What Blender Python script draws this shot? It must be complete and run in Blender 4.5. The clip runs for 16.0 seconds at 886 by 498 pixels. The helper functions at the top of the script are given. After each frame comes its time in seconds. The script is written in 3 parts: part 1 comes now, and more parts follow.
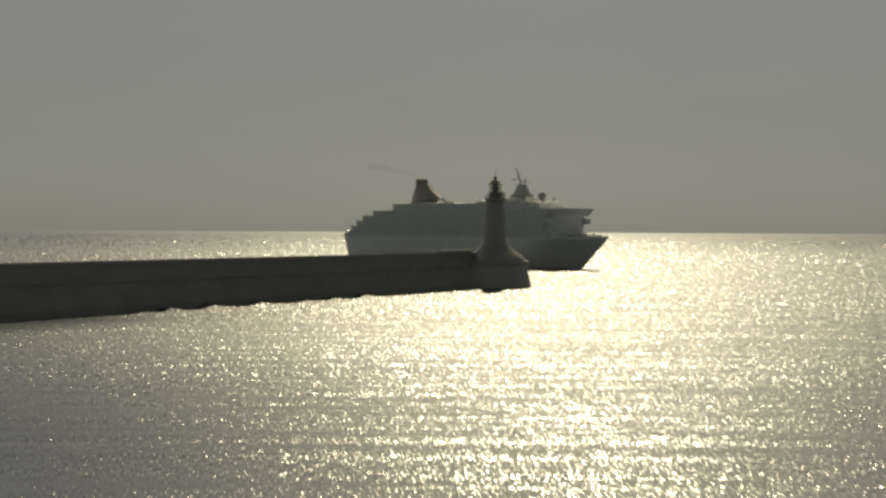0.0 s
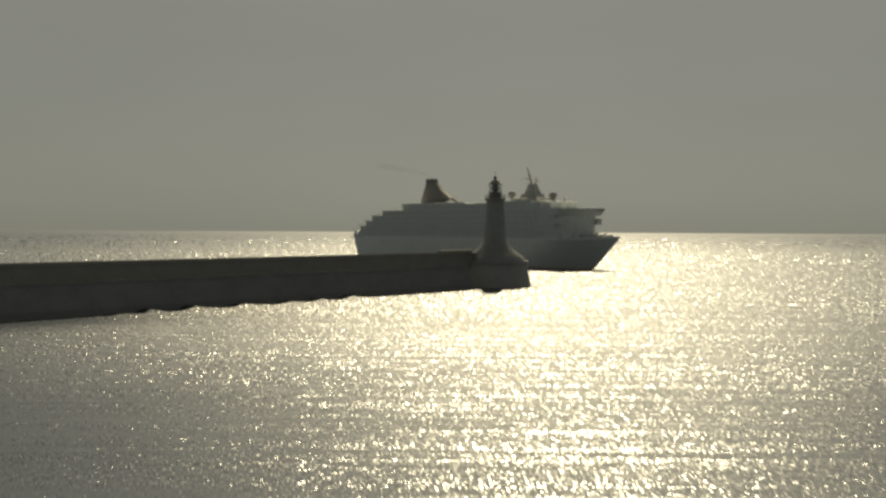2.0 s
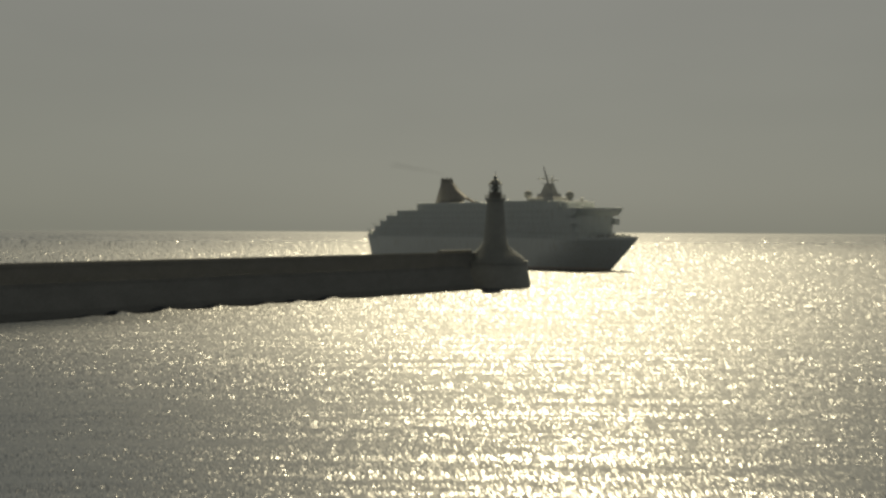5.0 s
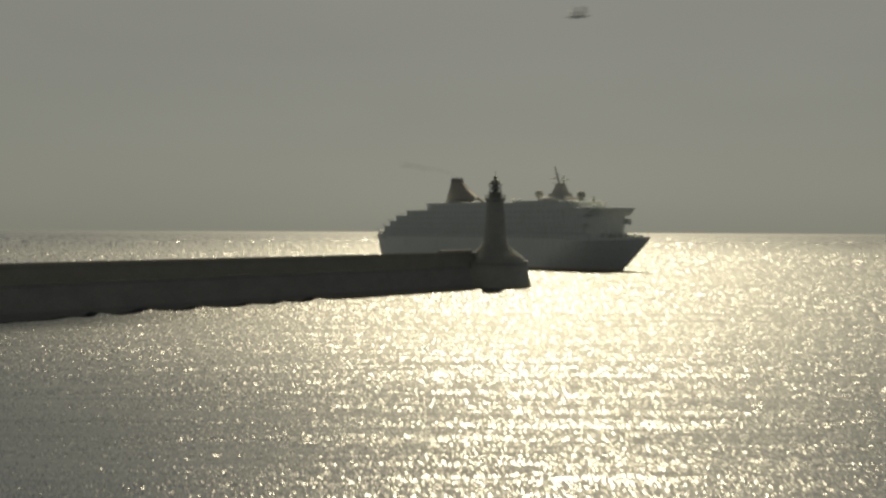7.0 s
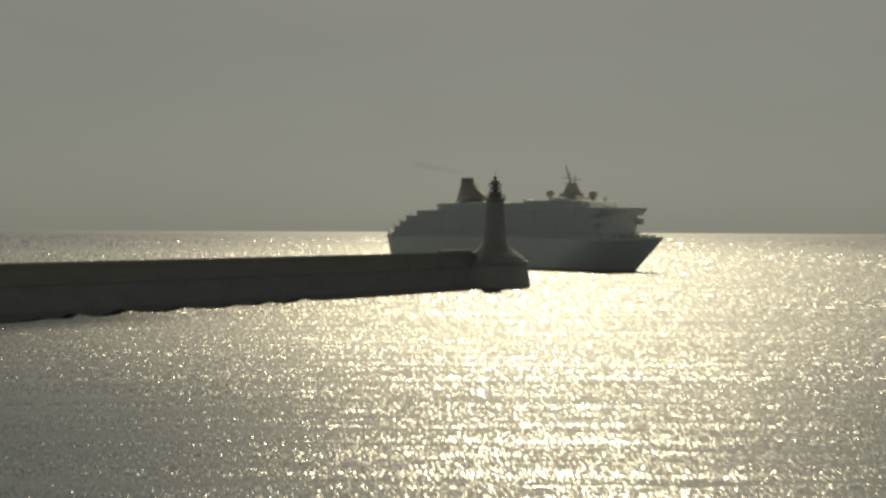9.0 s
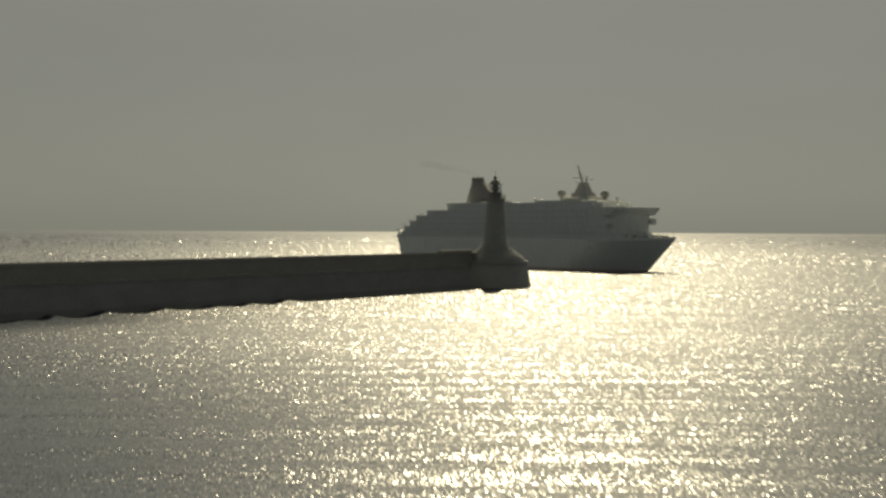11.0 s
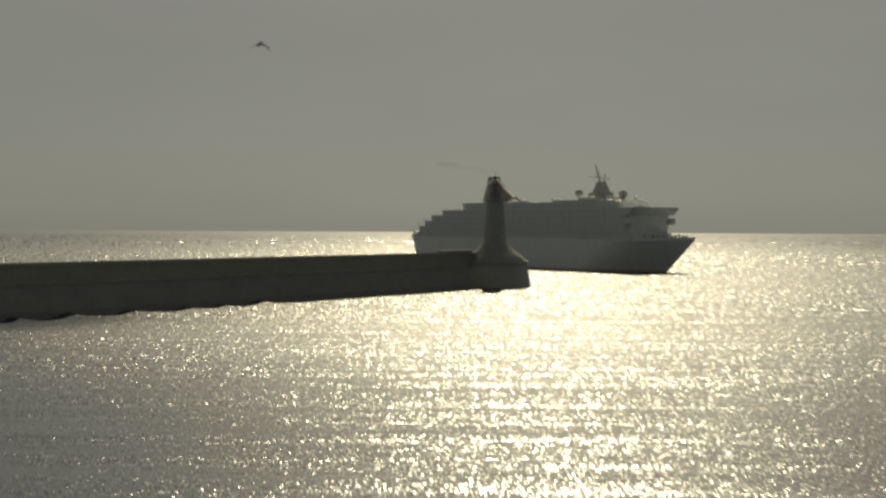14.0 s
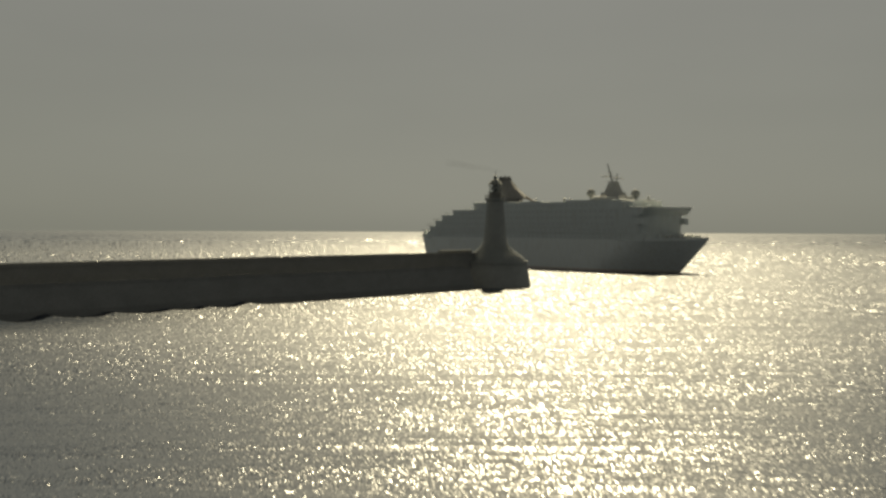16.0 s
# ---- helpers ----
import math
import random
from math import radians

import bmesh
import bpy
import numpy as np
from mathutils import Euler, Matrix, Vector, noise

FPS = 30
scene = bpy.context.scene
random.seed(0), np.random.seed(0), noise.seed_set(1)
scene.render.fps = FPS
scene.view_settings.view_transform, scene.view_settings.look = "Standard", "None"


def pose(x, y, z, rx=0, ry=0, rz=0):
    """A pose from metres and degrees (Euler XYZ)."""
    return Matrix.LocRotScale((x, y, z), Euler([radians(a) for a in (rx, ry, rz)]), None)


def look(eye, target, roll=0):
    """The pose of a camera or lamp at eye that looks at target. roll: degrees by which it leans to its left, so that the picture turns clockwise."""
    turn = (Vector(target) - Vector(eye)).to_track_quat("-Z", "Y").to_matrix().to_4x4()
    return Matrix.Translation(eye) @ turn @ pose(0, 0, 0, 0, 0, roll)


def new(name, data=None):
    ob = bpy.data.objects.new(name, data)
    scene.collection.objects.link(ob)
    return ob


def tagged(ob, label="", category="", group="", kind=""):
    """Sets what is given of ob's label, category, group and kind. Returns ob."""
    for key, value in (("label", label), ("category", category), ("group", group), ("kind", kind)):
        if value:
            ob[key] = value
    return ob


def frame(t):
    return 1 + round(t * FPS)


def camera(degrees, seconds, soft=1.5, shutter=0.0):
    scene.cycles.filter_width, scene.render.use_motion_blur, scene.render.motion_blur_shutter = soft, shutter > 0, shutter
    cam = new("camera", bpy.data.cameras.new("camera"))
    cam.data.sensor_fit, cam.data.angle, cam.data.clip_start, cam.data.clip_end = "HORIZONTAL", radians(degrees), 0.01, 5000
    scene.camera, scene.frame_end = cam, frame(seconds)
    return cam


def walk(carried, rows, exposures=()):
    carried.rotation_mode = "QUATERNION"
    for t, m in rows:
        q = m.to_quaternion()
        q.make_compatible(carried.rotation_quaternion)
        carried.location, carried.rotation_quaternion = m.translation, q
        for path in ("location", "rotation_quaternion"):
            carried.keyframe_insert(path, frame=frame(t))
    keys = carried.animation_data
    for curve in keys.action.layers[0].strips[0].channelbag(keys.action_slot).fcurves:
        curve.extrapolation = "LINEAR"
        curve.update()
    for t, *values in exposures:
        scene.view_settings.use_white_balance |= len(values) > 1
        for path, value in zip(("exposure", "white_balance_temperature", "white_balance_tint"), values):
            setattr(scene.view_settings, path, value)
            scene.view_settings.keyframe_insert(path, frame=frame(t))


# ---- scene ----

# ---------------------------------------------------------------- camera
EYE_HEIGHT = 19.1
cam = camera(38.0, 16.0, soft=2.85, shutter=0.9)
CAMERA_POSE = look((0, 0, EYE_HEIGHT), (0, 1000, EYE_HEIGHT - 17.0), roll=0.25)
walk(cam, [(0, CAMERA_POSE), (16, CAMERA_POSE)])

# ---------------------------------------------------------------- light
SUN_ELEVATION, SUN_AZIMUTH = radians(40), radians(4.1)
scene.view_settings.exposure = 0.6
world = bpy.data.worlds.new("hazy_sky")
scene.world = world
world.use_nodes = True
wn, wl = world.node_tree.nodes, world.node_tree.links
wn.clear()
sky = wn.new("ShaderNodeTexSky")
sky.sky_type = "NISHITA"
sky.sun_disc = False
sky.sun_elevation, sky.sun_rotation = SUN_ELEVATION, SUN_AZIMUTH
sky.altitude, sky.air_density, sky.dust_density, sky.ozone_density = 0, 1.0, 1.5, 1.0
haze = wn.new("ShaderNodeHueSaturation")
haze.inputs["Saturation"].default_value = 0.25
background = wn.new("ShaderNodeBackground")
background.inputs["Strength"].default_value = 0.033
world_out = wn.new("ShaderNodeOutputWorld")
wl.new(sky.outputs[0], haze.inputs["Color"])
wl.new(haze.outputs[0], background.inputs["Color"])
# a thick even sea haze lies over the clear sky
veil = wn.new("ShaderNodeBackground")
# the haze scatters light forwards, so it is brightest towards the sun and dims smoothly away from it
way = wn.new("ShaderNodeTexCoord")
towards = wn.new("ShaderNodeVectorMath")
towards.operation = "DOT_PRODUCT"
towards.inputs[1].default_value = (math.sin(SUN_AZIMUTH), math.cos(SUN_AZIMUTH), 0)
glow = wn.new("ShaderNodeMapRange")
for key, value in (("From Min", -1.0), ("From Max", 0.9), ("To Min", 0.55), ("To Max", 1.0)):
    glow.inputs[key].default_value = value
wl.new(way.outputs["Generated"], towards.inputs[0])
wl.new(towards.outputs["Value"], glow.inputs["Value"])
wl.new(glow.outputs[0], veil.inputs["Strength"])
# broad, barely visible banks of thicker and thinner haze
stretch = wn.new("ShaderNodeMapping")
stretch.inputs["Scale"].default_value = (3.0, 3.0, 11.0)
banks = wn.new("ShaderNodeTexNoise")
banks.inputs["Scale"].default_value, banks.inputs["Detail"].default_value = 1.6, 2.5
shade = wn.new("ShaderNodeMapRange")
for key, value in (("From Min", 0.3), ("From Max", 0.7), ("To Min", 0.97), ("To Max", 1.03)):
    shade.inputs[key].default_value = value
height = wn.new("ShaderNodeSeparateXYZ")
tones = wn.new("ShaderNodeValToRGB")
tones.color_ramp.elements[0].position, tones.color_ramp.elements[0].color = 0.02, (0.127, 0.1295, 0.099, 1)
tones.color_ramp.elements[1].position, tones.color_ramp.elements[1].color = 0.2, (0.130, 0.1295, 0.109, 1)
mottled = wn.new("ShaderNodeVectorMath")
mottled.operation = "SCALE"
wl.new(way.outputs["Generated"], stretch.inputs["Vector"])
wl.new(way.outputs["Generated"], height.inputs[0])
wl.new(stretch.outputs[0], banks.inputs["Vector"])
wl.new(banks.outputs["Fac"], shade.inputs["Value"])
wl.new(height.outputs["Z"], tones.inputs[0])
wl.new(tones.outputs[0], mottled.inputs[0])
wl.new(shade.outputs[0], mottled.inputs["Scale"])
wl.new(mottled.outputs[0], veil.inputs["Color"])
both = wn.new("ShaderNodeMixShader")
both.inputs["Fac"].default_value = 0.85
wl.new(background.outputs[0], both.inputs[1])
wl.new(veil.outputs[0], both.inputs[2])
wl.new(both.outputs[0], world_out.inputs["Surface"])

sun_data = bpy.data.lights.new("sun", "SUN")
sun_data.energy, sun_data.angle, sun_data.color = 5.0, radians(0.53), (1.0, 0.87, 0.57)
sun = new("sun", sun_data)
to_sun = Vector((math.sin(SUN_AZIMUTH) * math.cos(SUN_ELEVATION),
                 math.cos(SUN_AZIMUTH) * math.cos(SUN_ELEVATION), math.sin(SUN_ELEVATION)))
sun.matrix_world = look(to_sun * 900, (0, 0, 0))


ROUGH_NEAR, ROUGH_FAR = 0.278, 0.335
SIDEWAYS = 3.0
FAN_CENTRE = (10.0, -50.0, 0.0)     # wavelet streaks fan out from here behind the camera, so glints stand upright
# wavelets, in bands that coarsen with distance from the camera: their distance out, width and length, where they begin
# and end, how steep they are across the swell and along it
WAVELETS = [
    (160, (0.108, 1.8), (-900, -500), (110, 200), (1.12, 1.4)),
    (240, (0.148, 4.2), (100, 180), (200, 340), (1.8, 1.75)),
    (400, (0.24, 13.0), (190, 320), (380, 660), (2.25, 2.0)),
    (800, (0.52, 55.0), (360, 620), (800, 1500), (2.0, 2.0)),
    # last band fades out far off, imitating the haze under the horizon
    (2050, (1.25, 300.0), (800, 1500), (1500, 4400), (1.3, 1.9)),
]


# the pier's line on the sea
ROOT = Vector((-133.0, 183.0, 0))     # landward point on the waterline of the near face
ALONG = Vector((89.1, 131.4, 0)).normalized()
BACK = Vector((-ALONG.y, ALONG.x, 0))


# ---------------------------------------------------------------- materials
class Shader:
    """A material with a Principled shader and small helpers to wire nodes."""

    def __init__(self, name, rough=0.6, metal=0.0, color=(0.5, 0.5, 0.5)):
        self.mat = bpy.data.materials.new(name)
        self.mat.use_nodes = True
        self.n, self.l = self.mat.node_tree.nodes, self.mat.node_tree.links
        self.p = self.n["Principled BSDF"]
        self.p.inputs["Roughness"].default_value = rough
        self.p.inputs["Metallic"].default_value = metal
        self.p.inputs["Base Color"].default_value = (*color, 1)
        self.coord = self.n.new("ShaderNodeTexCoord")

    def noise(self, size, detail=4.0, rough=0.55):
        """Noise whose features are size = (x, y, z) metres."""
        m = self.n.new("ShaderNodeMapping")
        m.inputs["Scale"].default_value = tuple(1 / s for s in size)
        t = self.n.new("ShaderNodeTexNoise")
        t.inputs["Scale"].default_value = 1.0
        t.inputs["Detail"].default_value = detail
        t.inputs["Roughness"].default_value = rough
        self.l.new(self.coord.outputs["Object"], m.inputs["Vector"])
        self.l.new(m.outputs[0], t.inputs["Vector"])
        return t

    def ramp(self, fac, stops):
        r = self.n.new("ShaderNodeValToRGB")
        while len(r.color_ramp.elements) < len(stops):
            r.color_ramp.elements.new(0.5)
        for e, (at, c) in zip(r.color_ramp.elements, stops):
            e.position, e.color = at, (*c, 1)
        self.l.new(fac, r.inputs[0])
        return r.outputs[0]

    def mix(self, fac, a, b, blend="MIX"):
        m = self.n.new("ShaderNodeMix")
        m.data_type, m.blend_type = "RGBA", blend
        for sock, v in ((m.inputs[0], fac), (m.inputs[6], a), (m.inputs[7], b)):
            if isinstance(v, bpy.types.NodeSocket):
                self.l.new(v, sock)
            else:
                sock.default_value = v
        return m.outputs[2]

    def math(self, op, a, b=0.0):
        m = self.n.new("ShaderNodeMath")
        m.operation = op
        for sock, v in ((m.inputs[0], a), (m.inputs[1], b)):
            if isinstance(v, bpy.types.NodeSocket):
                self.l.new(v, sock)
            else:
                sock.default_value = v
        return m.outputs[0]

    def vmath(self, op, a, b):
        m = self.n.new("ShaderNodeVectorMath")
        m.operation = op
        for sock, v in ((m.inputs[0], a), (m.inputs[1], b)):
            if isinstance(v, bpy.types.NodeSocket):
                self.l.new(v, sock)
            else:
                sock.default_value = v
        return m.outputs[0]

    def bump(self, height, strength, distance):
        b = self.n.new("ShaderNodeBump")
        b.inputs["Strength"].default_value = strength
        b.inputs["Distance"].default_value = distance
        self.l.new(height, b.inputs["Height"])
        self.l.new(b.outputs[0], self.p.inputs["Normal"])


def water_material():
    """Sea water: wavelets sized by distance from the camera tilt the surface, most of all along the swell; calmer lanes
    lie across it.
    """
    s = Shader("sea_water", rough=0.25, color=(0.026, 0.034, 0.050))
    s.p.inputs["IOR"].default_value = 1.36
    place = s.n.new("ShaderNodeSeparateXYZ")
    where = s.n.new("ShaderNodeNewGeometry").outputs["Position"]
    s.l.new(where, place.inputs[0])

    def between(value, lo, hi, a, b):
        m = s.n.new("ShaderNodeMapRange")
        m.interpolation_type = "SMOOTHSTEP"
        for key, v in (("From Min", lo), ("From Max", hi), ("To Min", a), ("To Max", b)):
            m.inputs[key].default_value = v
        s.l.new(value, m.inputs["Value"])
        return m.outputs[0]

    depth_ahead = place.outputs["Y"]
    slopes = None
    # wavelets stretch along lines fanning from behind the camera, imitating upright glitter columns
    local = s.n.new("ShaderNodeSeparateXYZ")
    from_fan = s.vmath("SUBTRACT", s.coord.outputs["Object"], FAN_CENTRE)
    s.l.new(from_fan, local.inputs[0])
    bearing = s.math("ARCTAN2", local.outputs["X"], local.outputs["Y"])
    far = s.n.new("ShaderNodeVectorMath")
    far.operation = "LENGTH"
    s.l.new(from_fan, far.inputs[0])
    distance = far.outputs["Value"]
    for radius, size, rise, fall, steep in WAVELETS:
        amount = s.math("MULTIPLY", between(depth_ahead, *rise, 0.0, 1.0), between(depth_ahead, *fall, 1.0, 0.0))
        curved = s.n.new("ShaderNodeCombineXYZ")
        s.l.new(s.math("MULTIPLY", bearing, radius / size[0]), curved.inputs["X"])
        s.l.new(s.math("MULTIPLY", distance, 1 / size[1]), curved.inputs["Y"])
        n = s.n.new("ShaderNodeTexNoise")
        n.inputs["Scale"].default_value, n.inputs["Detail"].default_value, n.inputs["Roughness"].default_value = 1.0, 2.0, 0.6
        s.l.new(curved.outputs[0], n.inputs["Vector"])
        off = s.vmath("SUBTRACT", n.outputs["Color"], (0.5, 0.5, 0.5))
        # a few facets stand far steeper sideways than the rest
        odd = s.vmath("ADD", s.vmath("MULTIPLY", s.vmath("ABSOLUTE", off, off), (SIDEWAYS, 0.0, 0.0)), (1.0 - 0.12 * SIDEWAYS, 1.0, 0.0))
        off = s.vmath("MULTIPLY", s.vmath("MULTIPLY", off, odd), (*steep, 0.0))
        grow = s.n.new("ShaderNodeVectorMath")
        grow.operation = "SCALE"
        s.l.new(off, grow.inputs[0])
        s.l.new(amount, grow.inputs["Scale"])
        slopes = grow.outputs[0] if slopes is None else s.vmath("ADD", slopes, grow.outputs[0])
    lanes = s.noise((45.0, 4.0, 1), detail=3.0)
    near_fade = between(depth_ahead, 250, 600, 1.0, 0.15)
    calm = s.math("ADD", 1.0, s.math("MULTIPLY", between(lanes.outputs["Fac"], 0.3, 0.7, -0.35, 0.2), near_fade))
    scale = s.n.new("ShaderNodeVectorMath")
    scale.operation = "SCALE"

    # smoother water in the lee of the pier's landward end
    def reach(direction):
        d = s.n.new("ShaderNodeVectorMath")
        d.operation = "DOT_PRODUCT"
        s.l.new(from_root, d.inputs[0])
        d.inputs[1].default_value = direction
        return d.outputs["Value"]
    from_root = s.vmath("SUBTRACT", where, tuple(ROOT))
    lee = s.math("MULTIPLY", between(reach(tuple(ALONG)), 90, 128, 1.0, 0.0), between(reach(tuple(-BACK)), 2, 30, 0.25, 0.0))
    rough = s.math("MULTIPLY", between(depth_ahead, 100, 240, ROUGH_NEAR, ROUGH_FAR), between(depth_ahead, 600, 2000, 1.0, 0.78))
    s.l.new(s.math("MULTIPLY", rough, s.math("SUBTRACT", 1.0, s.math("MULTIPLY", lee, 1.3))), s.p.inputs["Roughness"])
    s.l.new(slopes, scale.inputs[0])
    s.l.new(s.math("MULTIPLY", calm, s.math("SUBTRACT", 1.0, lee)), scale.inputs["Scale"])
    # long swell, lying across the view
    swell_noise = s.noise((160.0, 4.5, 1), detail=2.0)
    tilt = s.math("MULTIPLY", s.math("MULTIPLY", s.math("SUBTRACT", swell_noise.outputs["Fac"], 0.5), 0.5), near_fade)
    lean = s.n.new("ShaderNodeCombineXYZ")
    s.l.new(tilt, lean.inputs["Y"])
    # near normals lean left, pulling the glitter path to the right
    s.l.new(between(depth_ahead, 110, 240, -0.03, 0.0), lean.inputs["X"])
    lean.inputs["Z"].default_value = 1.0
    up = s.vmath("ADD", scale.outputs[0], lean.outputs[0])
    unit = s.n.new("ShaderNodeVectorMath")
    unit.operation = "NORMALIZE"
    s.l.new(up, unit.inputs[0])
    s.l.new(unit.outputs[0], s.p.inputs["Normal"])
    return s.mat


def stone_material(name, dark, light):
    s = Shader(name, rough=0.85)
    big, fine = s.noise((6, 6, 3)), s.noise((0.5, 0.5, 0.3), 8)
    c = s.ramp(big.outputs["Fac"], [(0.3, dark), (0.7, light)])
    g = s.ramp(fine.outputs["Fac"], [(0.3, (0.75, 0.75, 0.75)), (0.7, (1.0, 1.0, 1.0))])
    c = s.mix(1.0, c, g, "MULTIPLY")
    info = s.n.new("ShaderNodeObjectInfo")
    v = s.ramp(info.outputs["Random"], [(0.0, (0.8, 0.8, 0.8)), (1.0, (1.0, 0.99, 0.96))])
    s.l.new(s.mix(1.0, c, v, "MULTIPLY"), s.p.inputs["Base Color"])
    s.bump(fine.outputs["Fac"], 0.6, 0.05)
    return s.mat


def paint_material(name, light, dark, rough=0.4, patch=8.0, streak=True):
    """Ship paint with broad fading and thin vertical rust-and-salt streaks."""
    s = Shader(name, rough=rough)
    big = s.noise((patch, patch, patch), 5)
    c = s.ramp(big.outputs["Fac"], [(0.3, dark), (0.7, light)])
    if streak:
        st = s.noise((0.5, 0.5, 7.0), 4)
        c = s.mix(1.0, c, s.ramp(st.outputs["Fac"], [(0.3, (0.8, 0.77, 0.72)), (0.48, (1, 1, 1))]), "MULTIPLY")
    s.l.new(c, s.p.inputs["Base Color"])
    fine = s.noise((0.4, 0.4, 0.4), 6)
    s.bump(fine.outputs["Fac"], 0.15, 0.02)
    return s.mat


def smoke_material():
    s = Shader("thin_smoke", rough=1.0, color=(0.03, 0.03, 0.03))
    n = s.noise((2.0, 2.0, 1.0), 5)
    a = s.n.new("ShaderNodeMapRange")
    a.inputs["From Min"].default_value, a.inputs["From Max"].default_value = 0.35, 0.8
    a.inputs["To Min"].default_value, a.inputs["To Max"].default_value = 0.0, 0.058
    s.l.new(n.outputs["Fac"], a.inputs["Value"])
    s.l.new(a.outputs[0], s.p.inputs["Alpha"])
    return s.mat


def glass_material():
    s = Shader("lantern_glass", rough=0.05, color=(0.95, 0.97, 0.97))
    s.p.inputs["Transmission Weight"].default_value = 1.0
    s.p.inputs["IOR"].default_value = 1.05
    return s.mat


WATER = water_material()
STONE = stone_material("pier_stone", (0.215, 0.22, 0.22), (0.265, 0.27, 0.27))
# head stone made paler than the pier's, with distance haze put into its colour
HAZED_HEAD = stone_material("hazed_head_stone", (0.36, 0.37, 0.37), (0.43, 0.44, 0.44))
# dark colour for the sheet added over the walkway
DARK_SHEET = stone_material("bounce_sheet_dark", (0.04, 0.04, 0.042), (0.06, 0.06, 0.062))
# tower stone is lifted too, by haze painted into its colour
HAZED_TOWER = stone_material("hazed_tower_stone", (0.31, 0.325, 0.33), (0.37, 0.385, 0.39))
WHITE = paint_material("white_ship_paint", (0.59, 0.63, 0.64), (0.55, 0.59, 0.60))
HULL = paint_material("hull_paint", (0.74, 0.775, 0.78), (0.69, 0.725, 0.73), patch=14.0)
BOOT = paint_material("boot_topping", (0.60, 0.54, 0.50), (0.54, 0.48, 0.45))
FUNNEL = paint_material("funnel_paint", (0.285, 0.28, 0.275), (0.24, 0.235, 0.23), rough=0.9)
SOOT = paint_material("sooty_steel", (0.24, 0.23, 0.22), (0.18, 0.175, 0.17), rough=0.7)
STEEL = paint_material("mast_paint", (0.38, 0.39, 0.39), (0.33, 0.34, 0.34), rough=0.5)
# glass paled almost to the wall paint, as if haze lay over it
PALED_GLASS = paint_material("hazed_window_glass", (0.52, 0.555, 0.57), (0.47, 0.50, 0.515), rough=0.3, streak=False)
IRON = paint_material("grey_painted_iron", (0.20, 0.20, 0.195), (0.15, 0.15, 0.145), rough=0.5, patch=2.0)
DOME = paint_material("grey_radome", (0.30, 0.31, 0.31), (0.25, 0.26, 0.26), rough=0.9, streak=False)
FIN = paint_material("brown_fin_paint", (0.24, 0.215, 0.19), (0.19, 0.17, 0.15), rough=1.0)
COPPER = paint_material("weathered_cupola_metal", (0.22, 0.23, 0.22), (0.17, 0.18, 0.17), rough=0.6, patch=2.0)
PLUMAGE = paint_material("grey_brown_plumage", (0.20, 0.19, 0.165), (0.14, 0.135, 0.12), rough=0.9, patch=0.15, streak=False)
SMOKE = smoke_material()
GLASS = glass_material()


# ---------------------------------------------------------------- mesh helpers
def part(name, bm, material, parent=None, label=""):
    """Links a bmesh as one mesh object, under a thing or under a part."""
    bmesh.ops.recalc_face_normals(bm, faces=bm.faces[:])
    me = bpy.data.meshes.new(name)
    bm.to_mesh(me)
    bm.free()
    me.materials.append(material)
    ob = new(name, me)
    if parent:
        ob.parent = parent
    if label:
        ob["label"] = label
    return ob


def smooth(ob, angle=40):
    me = ob.data
    me.polygons.foreach_set("use_smooth", [True] * len(me.polygons))
    me.set_sharp_from_angle(angle=radians(angle))
    return ob


def add_box(bm, x0, x1, y0, y1, z0, z1, bevel=0.0):
    vs = [bm.verts.new((x, y, z)) for z in (z0, z1) for x, y in ((x0, y0), (x1, y0), (x1, y1), (x0, y1))]
    faces = [(3, 2, 1, 0), (4, 5, 6, 7), (0, 1, 5, 4), (1, 2, 6, 5), (2, 3, 7, 6), (3, 0, 4, 7)]
    fs = [bm.faces.new([vs[i] for i in f]) for f in faces]
    if bevel:
        es = list({e for f in fs for e in f.edges})
        bmesh.ops.bevel(bm, geom=es, offset=bevel, segments=2, affect="EDGES", profile=0.5)
    return bm


def box(x0, x1, y0, y1, z0, z1, bevel=0.0):
    return add_box(bmesh.new(), x0, x1, y0, y1, z0, z1, bevel)


def add_prism(bm, outline, z0, z1, inset=0.0):
    """A plan outline [(x, y)] raised from z0 to z1, its top drawn in by a factor inset towards its middle."""
    cx = sum(p[0] for p in outline) / len(outline)
    cy = sum(p[1] for p in outline) / len(outline)
    lo = [bm.verts.new((x, y, z0)) for x, y in outline]
    hi = [bm.verts.new((x + (cx - x) * inset, y + (cy - y) * inset, z1)) for x, y in outline]
    n = len(outline)
    bm.faces.new(lo[::-1])
    bm.faces.new(hi)
    for i in range(n):
        bm.faces.new((lo[i], lo[(i + 1) % n], hi[(i + 1) % n], hi[i]))
    return bm


def add_side_profile(bm, outline, b0, b1):
    """A side outline [(x, z)] given breadth from b0 to b1."""
    a = [bm.verts.new((x, b0, z)) for x, z in outline]
    b = [bm.verts.new((x, b1, z)) for x, z in outline]
    n = len(outline)
    bm.faces.new(a)
    bm.faces.new(b[::-1])
    for i in range(n):
        bm.faces.new((a[i], a[(i + 1) % n], b[(i + 1) % n], b[i]))
    return bm


